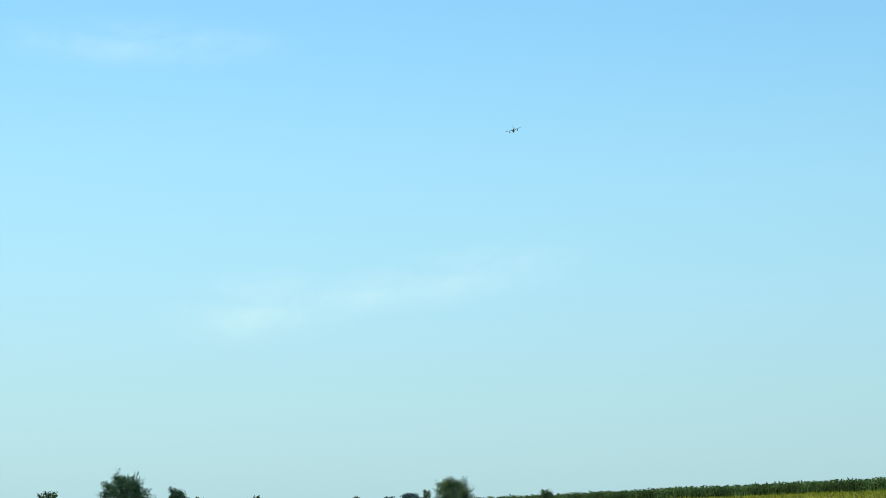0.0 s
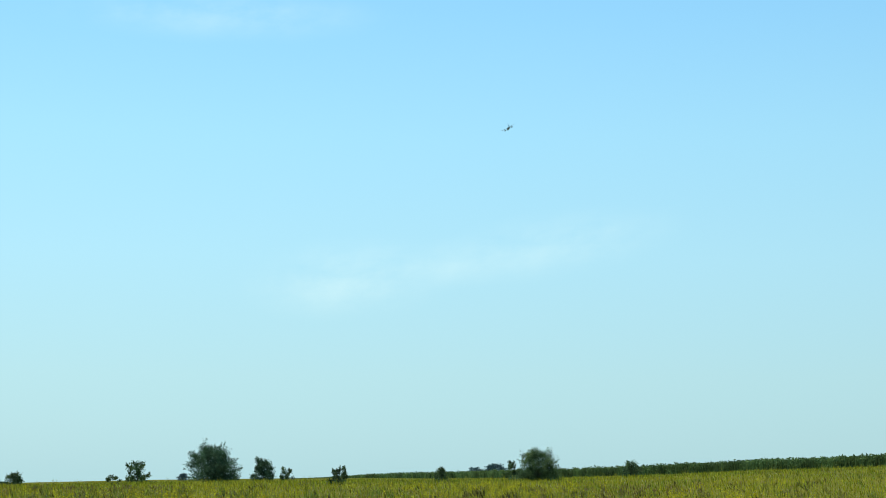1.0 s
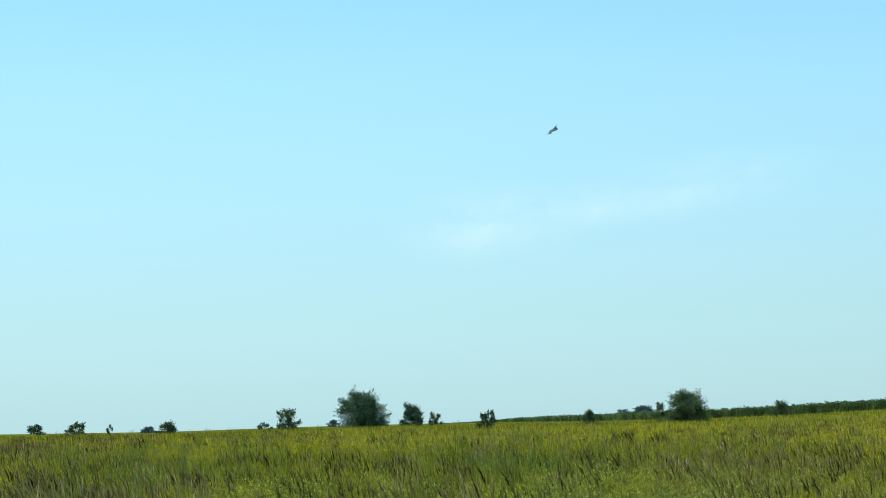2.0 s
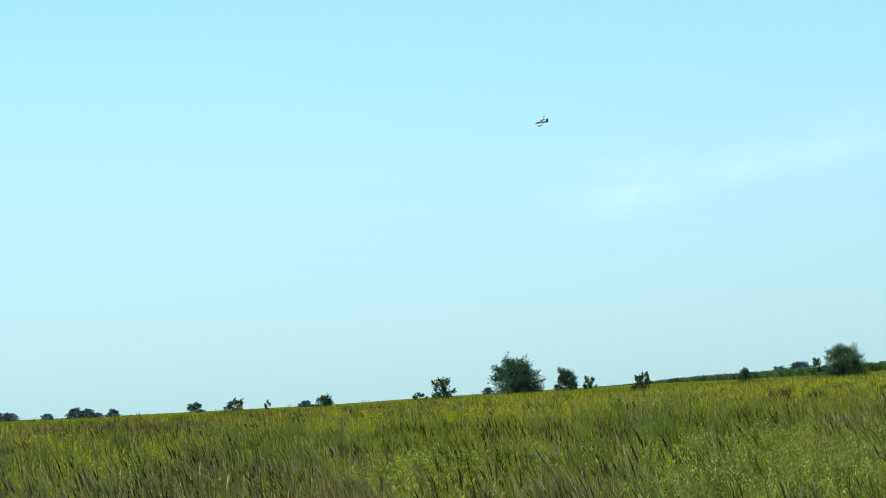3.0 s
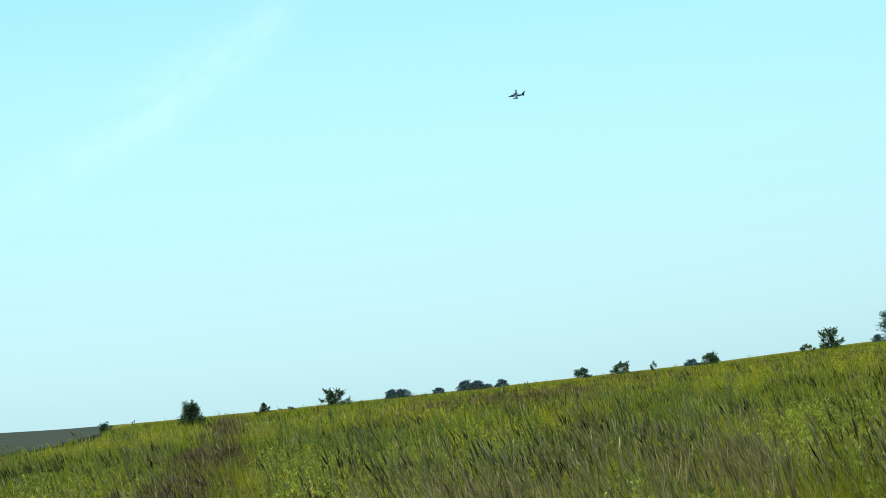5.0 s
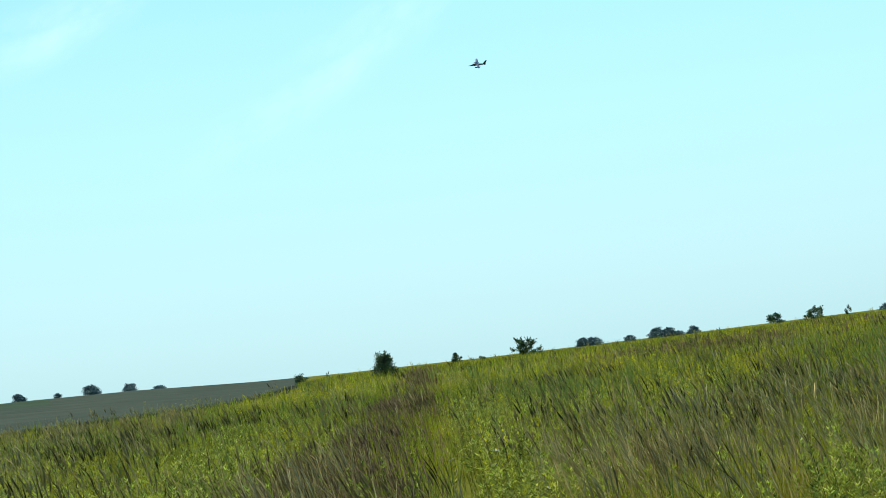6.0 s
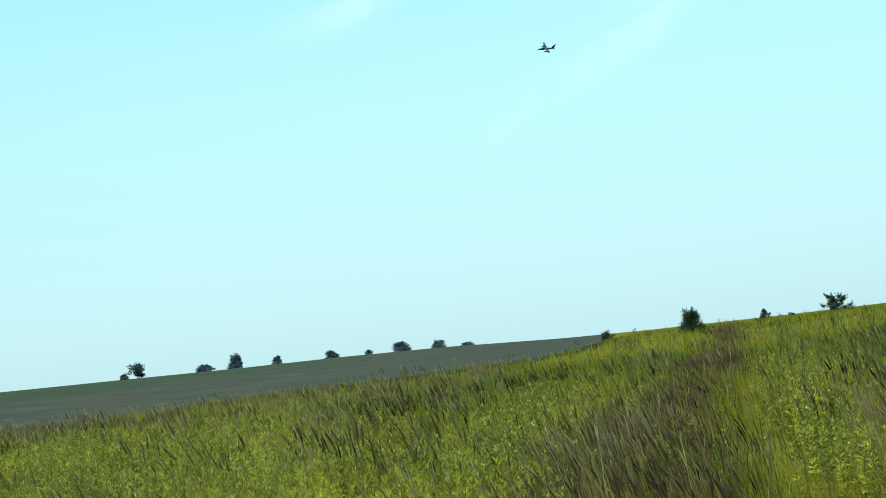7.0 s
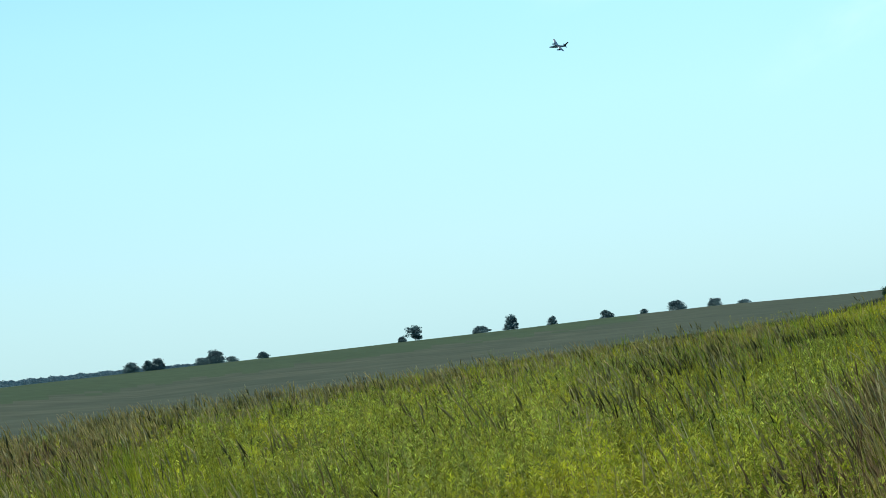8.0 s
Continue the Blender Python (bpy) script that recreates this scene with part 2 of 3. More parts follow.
# Where each kind of plant grows: bearing, distance, and the reach in degrees and in log distance.
SEDGE_SPOTS = [(7.7, 41, 2.6, 0.35), (9.0, 70, 2.0, 0.35), (5.3, 58, 2.0, 0.30), (21.2, 42, 3.0, 0.25), (0.1, 37, 2.6, 0.25),
               (18.0, 33, 1.5, 0.20), (-2.8, 66, 3.0, 0.30), (14.5, 62, 1.7, 0.18), (19.0, 60, 2.5, 0.20), (-12.0, 60, 2.5, 0.2), (12.4, 19.5, 0.6, 0.12)]
REED_SPOTS = [(-6.6, 41, 0.8, 0.07), (-6.8, 24, 2.2, 0.20), (-9.2, 21, 1.6, 0.20), (-10.5, 40, 0.7, 0.10), (-1.1, 26, 2.6, 0.25),
              (22.2, 32, 1.7, 0.18), (20.3, 37, 1.6, 0.18), (37.0, 42, 2.0, 0.25), (4.0, 25, 4.0, 0.30), (-13.7, 80, 3.0, 0.25),
              (-22.0, 60, 4.0, 0.35), (-19.5, 44, 3.0, 0.25), (1.0, 31, 4.0, 0.25), (33.5, 62, 3.5, 0.12), (8.5, 24, 1.2, 0.25)]
WEED_SPOTS = [(31.0, 28, 4.0, 0.50), (26.6, 25, 4.0, 0.60), (24.7, 50, 3.0, 0.25), (18.7, 15, 2.6, 0.30), (17.2, 28, 1.6, 0.25),
              (-12.6, 22, 2.4, 0.30), (-14.8, 31, 2.5, 0.25), (-0.5, 15, 1.5, 0.15), (10.0, 30, 0.8, 0.30), (-17.0, 40, 3.5, 0.35),
              (-4.5, 31, 1.6, 0.2), (3.4, 33, 1.6, 0.15), (8.6, 17, 1.5, 0.2), (-16.0, 24, 2.0, 0.2)]
DRY_SPOTS = [(5.0, 17, 1.7, 0.18), (6.8, 16, 1.6, 0.15), (1.9, 16.5, 1.5, 0.12), (-2.8, 20.5, 2.0, 0.12), (16.5, 14, 1.2, 0.20),
             (39.8, 34, 2.6, 0.40), (29.5, 58, 3.0, 0.07), (20.5, 70, 2.0, 0.08), (-18.0, 50, 1.3, 0.14), (14.9, 19.5, 0.7, 0.20),
             (-9.5, 18, 1.2, 0.1), (38.0, 55, 2.5, 0.15)]
GREY_SPOTS = [(-1.1, 25, 2.4, 0.25), (-6.8, 24, 2.0, 0.20), (-9.2, 21, 1.6, 0.20), (22.2, 32, 1.7, 0.18), (20.3, 37, 1.6, 0.18),
              (3.0, 22, 2.5, 0.20), (35.5, 60, 3.0, 0.15), (38.0, 40, 2.0, 0.25), (22.5, 46, 2.0, 0.10), (-4.0, 22, 2.0, 0.15)]
YELLOW_SPOTS = [(15.0, 37, 0.9, 0.14), (6.1, 79, 2.6, 0.20), (-6.0, 98, 3.0, 0.22), (-7.7, 150, 1.6, 0.10), (-15.7, 140, 3.0, 0.22),
                (3.4, 46, 2.4, 0.15), (10.0, 27, 0.7, 0.25), (-22.0, 110, 3.0, 0.25), (0.0, 120, 3.0, 0.15),
                (15.5, 80, 1.5, 0.15)]
RUSSET_SPOTS = [(3.7, 104, 3.0, 0.14), (-3.5, 140, 3.0, 0.10), (20.3, 66, 1.2, 0.08), (-20.0, 130, 3.0, 0.12), (39.8, 36, 2.2, 0.30), (16.1, 14.5, 0.7, 0.15)]


def spots(x, y, places):
    """How much a place lies in one of the given spots, from 0 to 1, with a ragged rim."""
    r, az = np.hypot(x, y), np.degrees(np.arctan2(-x, y))
    total = np.zeros(len(x))
    for a, d, sa, sd in places:
        total = np.maximum(total, np.exp(-((az - a) / sa) ** 2 - (np.log(r / d) / sd) ** 2))
    return np.clip(total * (0.65 + 0.7 * patch(x, y, 0.6, 1.3)), 0, 1)


def track_side(x, y):
    """Metres to the left of the track's middle."""
    r, az = np.hypot(x, y), np.degrees(np.arctan2(-x, y))
    return np.radians(az - np.interp(r, TRACK_R, TRACK_AZ)) * r


def rut(x, y):
    """1 in the trodden rut on the track's right side, 0 away from it."""
    r = np.hypot(x, y)
    off = np.abs(track_side(x, y) + 0.78 + 0.15 * np.sin(r * 0.5) + 0.12 * np.sin(r * 0.17) + rng.normal(0, 0.16, len(r)))
    return (1 - smooth(0.15, 0.6, off)) * (1 - 0.6 * smooth(45, 90, r))


def russet(x, y):
    """The strip of reddish grass along the track, and a few patches of it in the field."""
    r, side = np.hypot(x, y), track_side(x, y) + rng.normal(0, 0.26, len(x))
    middle = 0.22 + 0.30 * (1 - smooth(18, 30, r)) + 0.15 * np.sin(r * 0.31)
    strip = (1 - smooth(0.36, 1.08, np.abs(side - middle))) * (1 - smooth(110, 170, r))
    return np.maximum(strip, 0.8 * spots(x, y, RUSSET_SPOTS))


def scatter(count, r0, r1, a0=-32.0, a1=45.0, power=1.0):
    """Random places in a sector of the meadow, denser near r0 when power is under 1."""
    u = rng.random(count)
    r = (r0 ** (2 * power) + u * (r1 ** (2 * power) - r0 ** (2 * power))) ** (0.5 / power)
    a = np.radians(rng.uniform(a0, a1, count))
    x, y = -np.sin(a) * r, np.cos(a) * r
    az = np.degrees(a)
    brow = -0.95 / np.tan(np.radians(np.interp(az, E_AZ, E_EL)))
    keep = (az < 15.5) | (r < brow * (1.25 + 0.25 * rng.random(count)))
    return x[keep], y[keep]


def strips(x, y, z, h, w, lean, segs=3, taper=0.15, yaw=None, start=0.0):
    """Curved tapered blades: verts and quads. lean: (n, 2) sideways shift of the tip."""
    n = len(x)
    s = np.linspace(0, 1, segs + 1)[None, :]
    yaw = rng.uniform(0, np.pi, n) if yaw is None else yaw
    cx, cy = x[:, None] + lean[:, :1] * s ** 1.6, y[:, None] + lean[:, 1:] * s ** 1.6
    cz = z[:, None] + h[:, None] * (start + (1 - start) * s) * (1 - 0.12 * s * np.hypot(*lean.T)[:, None])
    half = 0.5 * w[:, None] * (1 - (1 - taper) * s ** 1.5)
    dx, dy = np.cos(yaw)[:, None] * half, np.sin(yaw)[:, None] * half
    verts = np.stack([np.stack([cx - dx, cy - dy, cz], -1), np.stack([cx + dx, cy + dy, cz], -1)], 2)
    base = (np.arange(n) * (segs + 1) * 2)[:, None] + (np.arange(segs) * 2)[None, :]
    quads = np.stack([base, base + 1, base + 3, base + 2], -1).reshape(-1, 4)
    return verts.reshape(-1, 3), quads


def joined(pieces):
    verts, faces, n = [], [], 0
    for v, f in pieces:
        verts.append(v), faces.append(f + n)
        n += len(v)
    return np.concatenate(verts), np.concatenate(faces)


def wind(n, h, amount=0.22, spread=0.12):
    """The wind bends plants towards -x."""
    return np.stack([-h * (amount + rng.normal(0, spread, n)), h * rng.normal(0, spread, n)], -1)


def quads_at(c, size, flat=0.5, slim=0.45):
    """Small leaf-shaped quads at the centres c, turned at random."""
    n = len(c)
    a = rng.normal(size=(n, 3)) * (1, 1, flat)
    a /= np.linalg.norm(a, axis=1, keepdims=True) + 1e-9
    b = np.cross(a, rng.normal(size=(n, 3)))
    b /= np.linalg.norm(b, axis=1, keepdims=True) + 1e-9
    a, b = a * size[:, None], b * (size * slim)[:, None]
    verts = np.stack([c - a, c + b, c + a, c - b], 1).reshape(-1, 3)
    return verts, np.arange(4 * n).reshape(-1, 4)


def leaves_on(base, way, length, slim=0.2):
    """Narrow leaves that start at base and point along way."""
    way = way / (np.linalg.norm(way, axis=1, keepdims=True) + 1e-9)
    wide = np.cross(way, rng.normal(size=way.shape))
    wide *= (length * slim / (np.linalg.norm(wide, axis=1) + 1e-9))[:, None]
    way = way * length[:, None]
    verts = np.stack([base, base + 0.45 * way + wide, base + way, base + 0.45 * way - wide], 1)
    return verts.reshape(-1, 3), np.arange(4 * len(base)).reshape(-1, 4)


def spindles(foot, way, bend, thick, sides, rings):
    """Ragged slender seed heads from foot along way, drooping by bend; thick is the half width."""
    n = len(foot)
    s = np.linspace(0, 1, rings)
    full = np.interp(s, [0, 0.25, 0.6, 1], [0.35, 1.0, 0.8, 0.08])
    mid = foot[:, None] + way[:, None] * s[:, None] + bend[:, None] * (s ** 2)[:, None]
    ang = np.linspace(0, 2 * np.pi, sides, endpoint=False)[None, None, :] + rng.uniform(0, 6, (n, 1, 1))
    rad = thick[:, None, None] * full[None, :, None] * rng.uniform(0.45, 1.5, (n, rings, sides))
    verts = mid[:, :, None] + np.stack([rad * np.cos(ang), rad * np.sin(ang), rad * rng.uniform(-0.8, 0.8, rad.shape)], -1)
    b = (np.arange(n) * rings * sides)[:, None, None]
    i, j = np.arange(rings - 1)[None, :, None] * sides, np.arange(sides)[None, None, :]
    k = (np.arange(sides)[None, None, :] + 1) % sides
    quads = np.stack([b + i + j, b + i + k, b + i + sides + k, b + i + sides + j], -1)
    return verts.reshape(-1, 3), quads.reshape(-1, 4)


def build_grass():
    pieces = []
    for count, r0, r1, w0, segs in ((60000, 8.5, 20, 0.006, 2), (85000, 20, 42, 0.009, 2), (60000, 42, 90, 0.022, 2),
                                    (85000, 90, 300, 0.060, 1)):
        x, y = scatter(count, r0, r1)
        p = 0.55 * patch(x, y, 3.0, 0.4) + 0.45 * patch(x, y, 0.8, 2.7)
        h = (0.22 + 0.62 * p) * rng.uniform(0.6, 1.25, len(x)) * (1 - 0.72 * rut(x, y))
        h *= (1 - 0.3 * spots(x, y, WEED_SPOTS)) * (1 - 0.25 * smooth(70, 140, np.hypot(x, y)))
        w = w0 * rng.uniform(0.6, 1.6, len(x))
        pieces.append(strips(x, y, land(x, y) - 0.02, h, w, wind(len(x), h, 0.13, 0.2), segs))
    x, y = scatter(20000, 0.5, 8.7, -180, 180, 0.8)      # lower grass round the place where the camera is held
    h = rng.uniform(0.25, 0.55, len(x)) * (0.6 + 0.4 * smooth(1.0, 4.0, np.hypot(x, y)))
    pieces.append(strips(x, y, land(x, y) - 0.02, h, 0.009 * rng.uniform(0.6, 1.6, len(x)), wind(len(x), h, 0.25), 2))
    ob = new("meadow_grass", np_mesh("meadow_grass", *joined(pieces), [M_GRASS]))
    tagged(ob, "yellow-green uncut meadow grass bent by the wind", "grass", kind="stuff")


def build_sedge():
    """Clumps of long dark upright leaves."""
    pieces = []
    for count, r0, r1, w0, segs in ((500, 10, 22, 0.010, 3), (4600, 22, 60, 0.012, 3), (3000, 60, 140, 0.024, 2)):
        x, y = scatter(count, r0, r1)
        share = 0.04 + 0.62 * spots(x, y, SEDGE_SPOTS) + 0.7 * np.clip(patch(x, y, 1.5, 8.0) - 0.62, 0, 1)
        keep = (rng.random(len(x)) < share * (1 - rut(x, y))) & (russet(x, y) < 0.6)
        x, y = x[keep], y[keep]
        many = rng.integers(9, 22, len(x))
        tall = np.repeat(rng.uniform(0.72, 1.05, len(x)), many)
        x, y = np.repeat(x, many), np.repeat(y, many)
        ox, oy = rng.normal(0, 0.10, len(x)), rng.normal(0, 0.10, len(x))
        h = tall * rng.uniform(0.65, 1.0, len(x))
        lean = wind(len(x), h, 0.07, 0.09) + np.stack([ox, oy], -1) * 1.2
        pieces.append(strips(x + ox, y + oy, land(x, y), h, w0 * rng.uniform(0.6, 1.5, len(x)), lean, segs, 0.1))
    ob = new("sedge_clumps", np_mesh("sedge_clumps", *joined(pieces), [M_SEDGE]))
    tagged(ob, "dark green upright clumps of tall sedge leaves", "grass", kind="stuff")


def build_seed_grass(name, label, sizes, share, material, droop=0.12, tall=1.0, head=1.0, fat=1.0, tuft=(3, 13)):
    """Tufts of tall stems with slender ragged heads. share: how likely a tuft grows at a place."""
    stems, heads = [], []
    for count, r0, r1, w0, sides, rings in sizes:
        x, y = scatter(count, r0, r1)
        keep = rng.random(len(x)) < share(x, y) * (1 - rut(x, y))
        x, y = x[keep], y[keep]
        many = rng.integers(*tuft, len(x))
        wide = np.repeat(0.04 + 0.10 * many / 8, many)
        own = np.repeat(rng.normal(0, 0.07, len(x)), many)         # every tuft bends its own way
        grown = np.repeat(rng.uniform(0.8, 1.12, len(x)), many)
        x, y = np.repeat(x, many), np.repeat(y, many)
        x, y = x + rng.normal(0, 1, len(x)) * wide, y + rng.normal(0, 1, len(x)) * wide
        n = len(x)
        h = tall * grown * rng.uniform(0.70, 1.0, n)
        lean = wind(n, h, droop, 0.09)
        lean[:, 0] += own * h
        z = land(x, y)
        stems.append(strips(x, y, z, h, np.full(n, 0.005 + 0.25 * w0), lean, 2, 0.6))
        s0 = 0.70
        foot = np.stack([x + lean[:, 0] * s0 ** 1.6, y + lean[:, 1] * s0 ** 1.6, z + h * s0 * (1 - 0.12 * s0 * np.hypot(*lean.T))], -1)
        size = h * head * rng.uniform(0.20, 0.38, n)
        way = np.stack([lean[:, 0] * 1.3 / h, lean[:, 1] * 1.3 / h, np.ones(n)], -1) * size[:, None]
        bend = np.stack([-np.abs(rng.normal(0.12, 0.12, n)) * size, rng.normal(0, 0.1, n) * size, -0.10 * size], -1)
        heads.append(spindles(foot, way, bend, fat * w0 * rng.uniform(0.45, 1.0, n), sides, rings))
    ob = new(name, np_mesh(name, *joined(heads), [material]))
    tagged(ob, label, "grass", kind="stuff")
    ob = new("grass_stems", np_mesh("grass_stems", *joined(stems), [M_STEM if material is M_SEED else material]))
    tagged(ob, "thin stems of tall wind-bent grass", "grass", kind="stuff")


def brow_reach(x, y):
    """How near a place lies to the brow where the meadow drops away, from 0 to 1."""
    r, az = np.hypot(x, y), np.degrees(np.arctan2(-x, y))
    brow = -0.95 / np.tan(np.radians(np.interp(az, E_AZ, E_EL)))
    return np.exp(-((r / brow - 0.98) / 0.22) ** 2) * smooth(18.5, 21.5, az)


def dark_share(x, y):
    share = 0.05 + 0.7 * np.clip(patch(x, y, 1.1, 2.0) - 0.5, 0, 1) + 0.52 * spots(x, y, REED_SPOTS) * smooth(0.3, 0.6, patch(x, y, 0.5, 4.0))
    return share * (1 - 0.75 * spots(x, y, WEED_SPOTS)) * (1 - 0.7 * spots(x, y, DRY_SPOTS)) * (1 - russet(x, y)) + 0.14 * brow_reach(x, y) * smooth(0.4, 0.65, patch(x, y, 2.0, 6.0))


def pale_share(x, y):
    return 0.015 + 0.9 * spots(x, y, DRY_SPOTS) * (0.3 + 0.7 * smooth(0.35, 0.6, patch(x, y, 0.45, 6.0))) + 0.10 * spots(x, y, REED_SPOTS) + 0.22 * brow_reach(x, y) * smooth(0.35, 0.6, patch(x, y, 1.6, 2.0))


def grey_share(x, y):
    return 0.02 + 0.22 * brow_reach(x, y) + 0.6 * spots(x, y, GREY_SPOTS) * (0.25 + 0.75 * smooth(0.35, 0.6, patch(x, y, 0.5, 2.0)))


def russet_share(x, y):
    return 1.1 * russet(x, y) * (0.5 + 0.5 * smooth(0.35, 0.6, patch(x, y, 0.4, 1.0)))


def weed_share(x, y):
    return (0.06 + 1.0 * np.clip(patch(x, y, 1.8, 5.0) - 0.52, 0, 1) + 1.0 * spots(x, y, WEED_SPOTS)) * (1 - russet(x, y)) * (1 - 0.6 * spots(x, y, DRY_SPOTS))


def yellow_share(x, y):
    return 1.5 * spots(x, y, YELLOW_SPOTS) * (0.3 + 0.7 * smooth(0.3, 0.55, patch(x, y, 1.0, 3.0))) * (1 - russet(x, y))


def build_weeds(name, label, sizes, share, material, slim=0.17):
    """Upright leafy stems in small stands, narrow leaves all round and a tuft of young ones on top."""
    leaves, stems = [], []
    for count, r0, r1, per, size in sizes:
        x, y = scatter(count, r0, r1)
        keep = rng.random(len(x)) < share(x, y) * (1 - rut(x, y))
        x, y = x[keep], y[keep]
        many = rng.integers(3, 9, len(x))
        tall = np.repeat(rng.uniform(0.62, 1.0, len(x)) * (0.72 + 0.5 * patch(x, y, 0.35, 7.0)), many)
        x, y = np.repeat(x, many), np.repeat(y, many)
        x, y = x + rng.normal(0, 0.20, len(x)), y + rng.normal(0, 0.20, len(x))
        n = len(x)
        h = rng.uniform(0.62, 0.92, n) * tall
        z = land(x, y)
        lean = wind(n, h, 0.07, 0.08)
        stems.append(strips(x, y, z, h, np.full(n, 0.15 * size), lean, 2, 0.5))
        s = np.sort(rng.uniform(0.30, 1.0, (n, per)), axis=1)
        s[:, -per // 4:] = rng.uniform(0.9, 1.0, s[:, -per // 4:].shape)
        c = np.stack([x[:, None] + lean[:, :1] * s ** 1.6, y[:, None] + lean[:, 1:] * s ** 1.6, z[:, None] + h[:, None] * s], -1)
        turn = (np.arange(per) * 2.4)[None, :] + rng.uniform(0, 6.3, (n, 1)) + rng.normal(0, 0.3, (n, per))
        rise = 0.40 + 0.80 * s ** 3 + rng.normal(0, 0.22, (n, per))
        way = np.stack([np.cos(turn), np.sin(turn), rise], -1)
        length = size * (1.35 - 0.65 * s) * rng.uniform(0.7, 1.3, (n, per))
        leaves.append(leaves_on(c.reshape(-1, 3), way.reshape(-1, 3), length.ravel(), slim))
    ob = new(name, np_mesh(name, *joined(leaves), [material]))
    tagged(ob, label, "weeds", kind="stuff")
    ob = new("weed_stems", np_mesh("weed_stems", *joined(stems), [M_STEM]))
    tagged(ob, "olive stems of the meadow weeds", "weeds", kind="stuff")


def build_dry():
    pieces = []
    for count, r0, r1, w0 in ((26000, 8.5, 22, 0.006), (26000, 22, 75, 0.011)):
        x, y = scatter(count, r0, r1)
        keep = rng.random(len(x)) < 0.6 * np.clip(patch(x, y, 1.4, 9.0) - 0.62, 0, 1) + 0.8 * spots(x, y, DRY_SPOTS) * patch(x, y, 0.5, 3.0)
        x, y = x[keep], y[keep]
        h = rng.uniform(0.45, 0.9, len(x))
        pieces.append(strips(x, y, land(x, y), h, w0 * rng.uniform(0.7, 1.8, len(x)), wind(len(x), h, 0.15, 0.16), 3))
    ob = new("dry_grass", np_mesh("dry_grass", *joined(pieces), [M_DRY]))
    tagged(ob, "pale straw-coloured dry grass tufts", "grass", kind="stuff")
    x, y = scatter(60000, 12, 170, -2.0, 24.0, 0.75)
    keep = rng.random(len(x)) < 0.7 * russet(x, y) * (0.2 + 0.8 * smooth(0.3, 0.6, patch(x, y, 0.45, 1.0)))
    x, y = x[keep], y[keep]
    r = np.hypot(x, y)
    h = rng.uniform(0.30, 0.72, len(x)) * (0.75 + 0.5 * patch(x, y, 0.9, 6.0))
    ob = new("russet_grass", np_mesh("russet_grass", *strips(x, y, land(x, y), h, 0.0004 * r * rng.uniform(0.6, 1.6, len(x)) + 0.003,
                                                             wind(len(x), h, 0.14, 0.15), 2, 0.4), [M_PLUME]))
    tagged(ob, "reddish brown fine grass along a worn track", "grass", kind="stuff")


def build_umbels():
    """A few flat white flower heads beside the rut."""
    n = 5
    r = rng.uniform(16, 24, n)
    a = np.radians(np.interp(r, TRACK_R, TRACK_AZ)) + rng.normal(-0.95, 0.45, n) / r
    x, y = -np.sin(a) * r, np.cos(a) * r
    h = rng.uniform(0.40, 0.75, n)
    z = land(x, y)
    lean = wind(n, h, 0.05, 0.05)
    top = np.stack([x + lean[:, 0], y + lean[:, 1], z + h], -1)
    c = np.repeat(top, 26, axis=0) + rng.normal(size=(n * 26, 3)) * (0.018, 0.018, 0.005)
    ob = new("white_umbels", np_mesh("white_umbels", *quads_at(c, rng.uniform(0.006, 0.012, len(c)), 0.3, 0.8), [M_UMBEL]))
    tagged(ob, "small flat white flower heads beside the worn track", "flowers", kind="stuff")
    ob = new("flower_stems", np_mesh("flower_stems", *strips(x, y, z, h, np.full(n, 0.006), lean, 2, 0.6), [M_STEM]))
    tagged(ob, "green stems of the white flowers", "flowers", kind="stuff")


def build_fallow():
    """Greyish old stalks that cover the field beyond the meadow's brow."""
    n = 16000
    az = rng.uniform(15.0, 46.0, n)
    brow = -0.95 / np.tan(np.radians(np.interp(az, E_AZ, E_EL)))
    r = brow * np.exp(rng.uniform(np.log(1.3), np.log(3.5), n))
    a = np.radians(az)
    x, y = -np.sin(a) * r, np.cos(a) * r
    h = rng.uniform(0.10, 0.38, n) * (0.7 + 0.6 * patch(x, y, 6.0, 1.0)) * (1 - 0.5 * smooth(250, 500, r))
    v = strips(x, y, land(x, y) - 0.05, h, 0.00035 * r * rng.uniform(0.6, 1.6, n), wind(n, h, 0.25, 0.25), 1, 0.3)
    ob = new("fallow_stalks", np_mesh("fallow_stalks", *v, [M_STALK]))
    tagged(ob, "grey-brown old stalks standing on the fallow field", "grass", kind="stuff")


build_grass()
build_sedge()
build_seed_grass("seed_grass", "dark brown seed heads of tall reed grass",
                 ((1700, 13, 22, 0.0090, 4, 5), (6600, 22, 60, 0.0185, 3, 5), (2800, 60, 150, 0.034, 3, 3)), dark_share, M_SEED)
build_seed_grass("pale_plumes", "pale straw-coloured drooping grass plumes",
                 ((2400, 13, 22, 0.0095, 4, 5), (4600, 22, 75, 0.016, 3, 5)), pale_share, M_DRY, 0.16)
build_seed_grass("grey_plumes", "silvery grey-brown plumes of tall reed grass",
                 ((1900, 13, 22, 0.0095, 4, 5), (4200, 22, 75, 0.0185, 3, 5)), grey_share, M_GREY, 0.13)
build_seed_grass("russet_plumes", "reddish brown feathery plumes along the worn track",
                 ((1800, 12, 24, 0.012, 3, 4), (5200, 24, 60, 0.017, 3, 4), (3000, 60, 160, 0.028, 3, 3)), russet_share, M_PLUME,
                 0.13, 0.80, 0.9, 1.0, (5, 14))
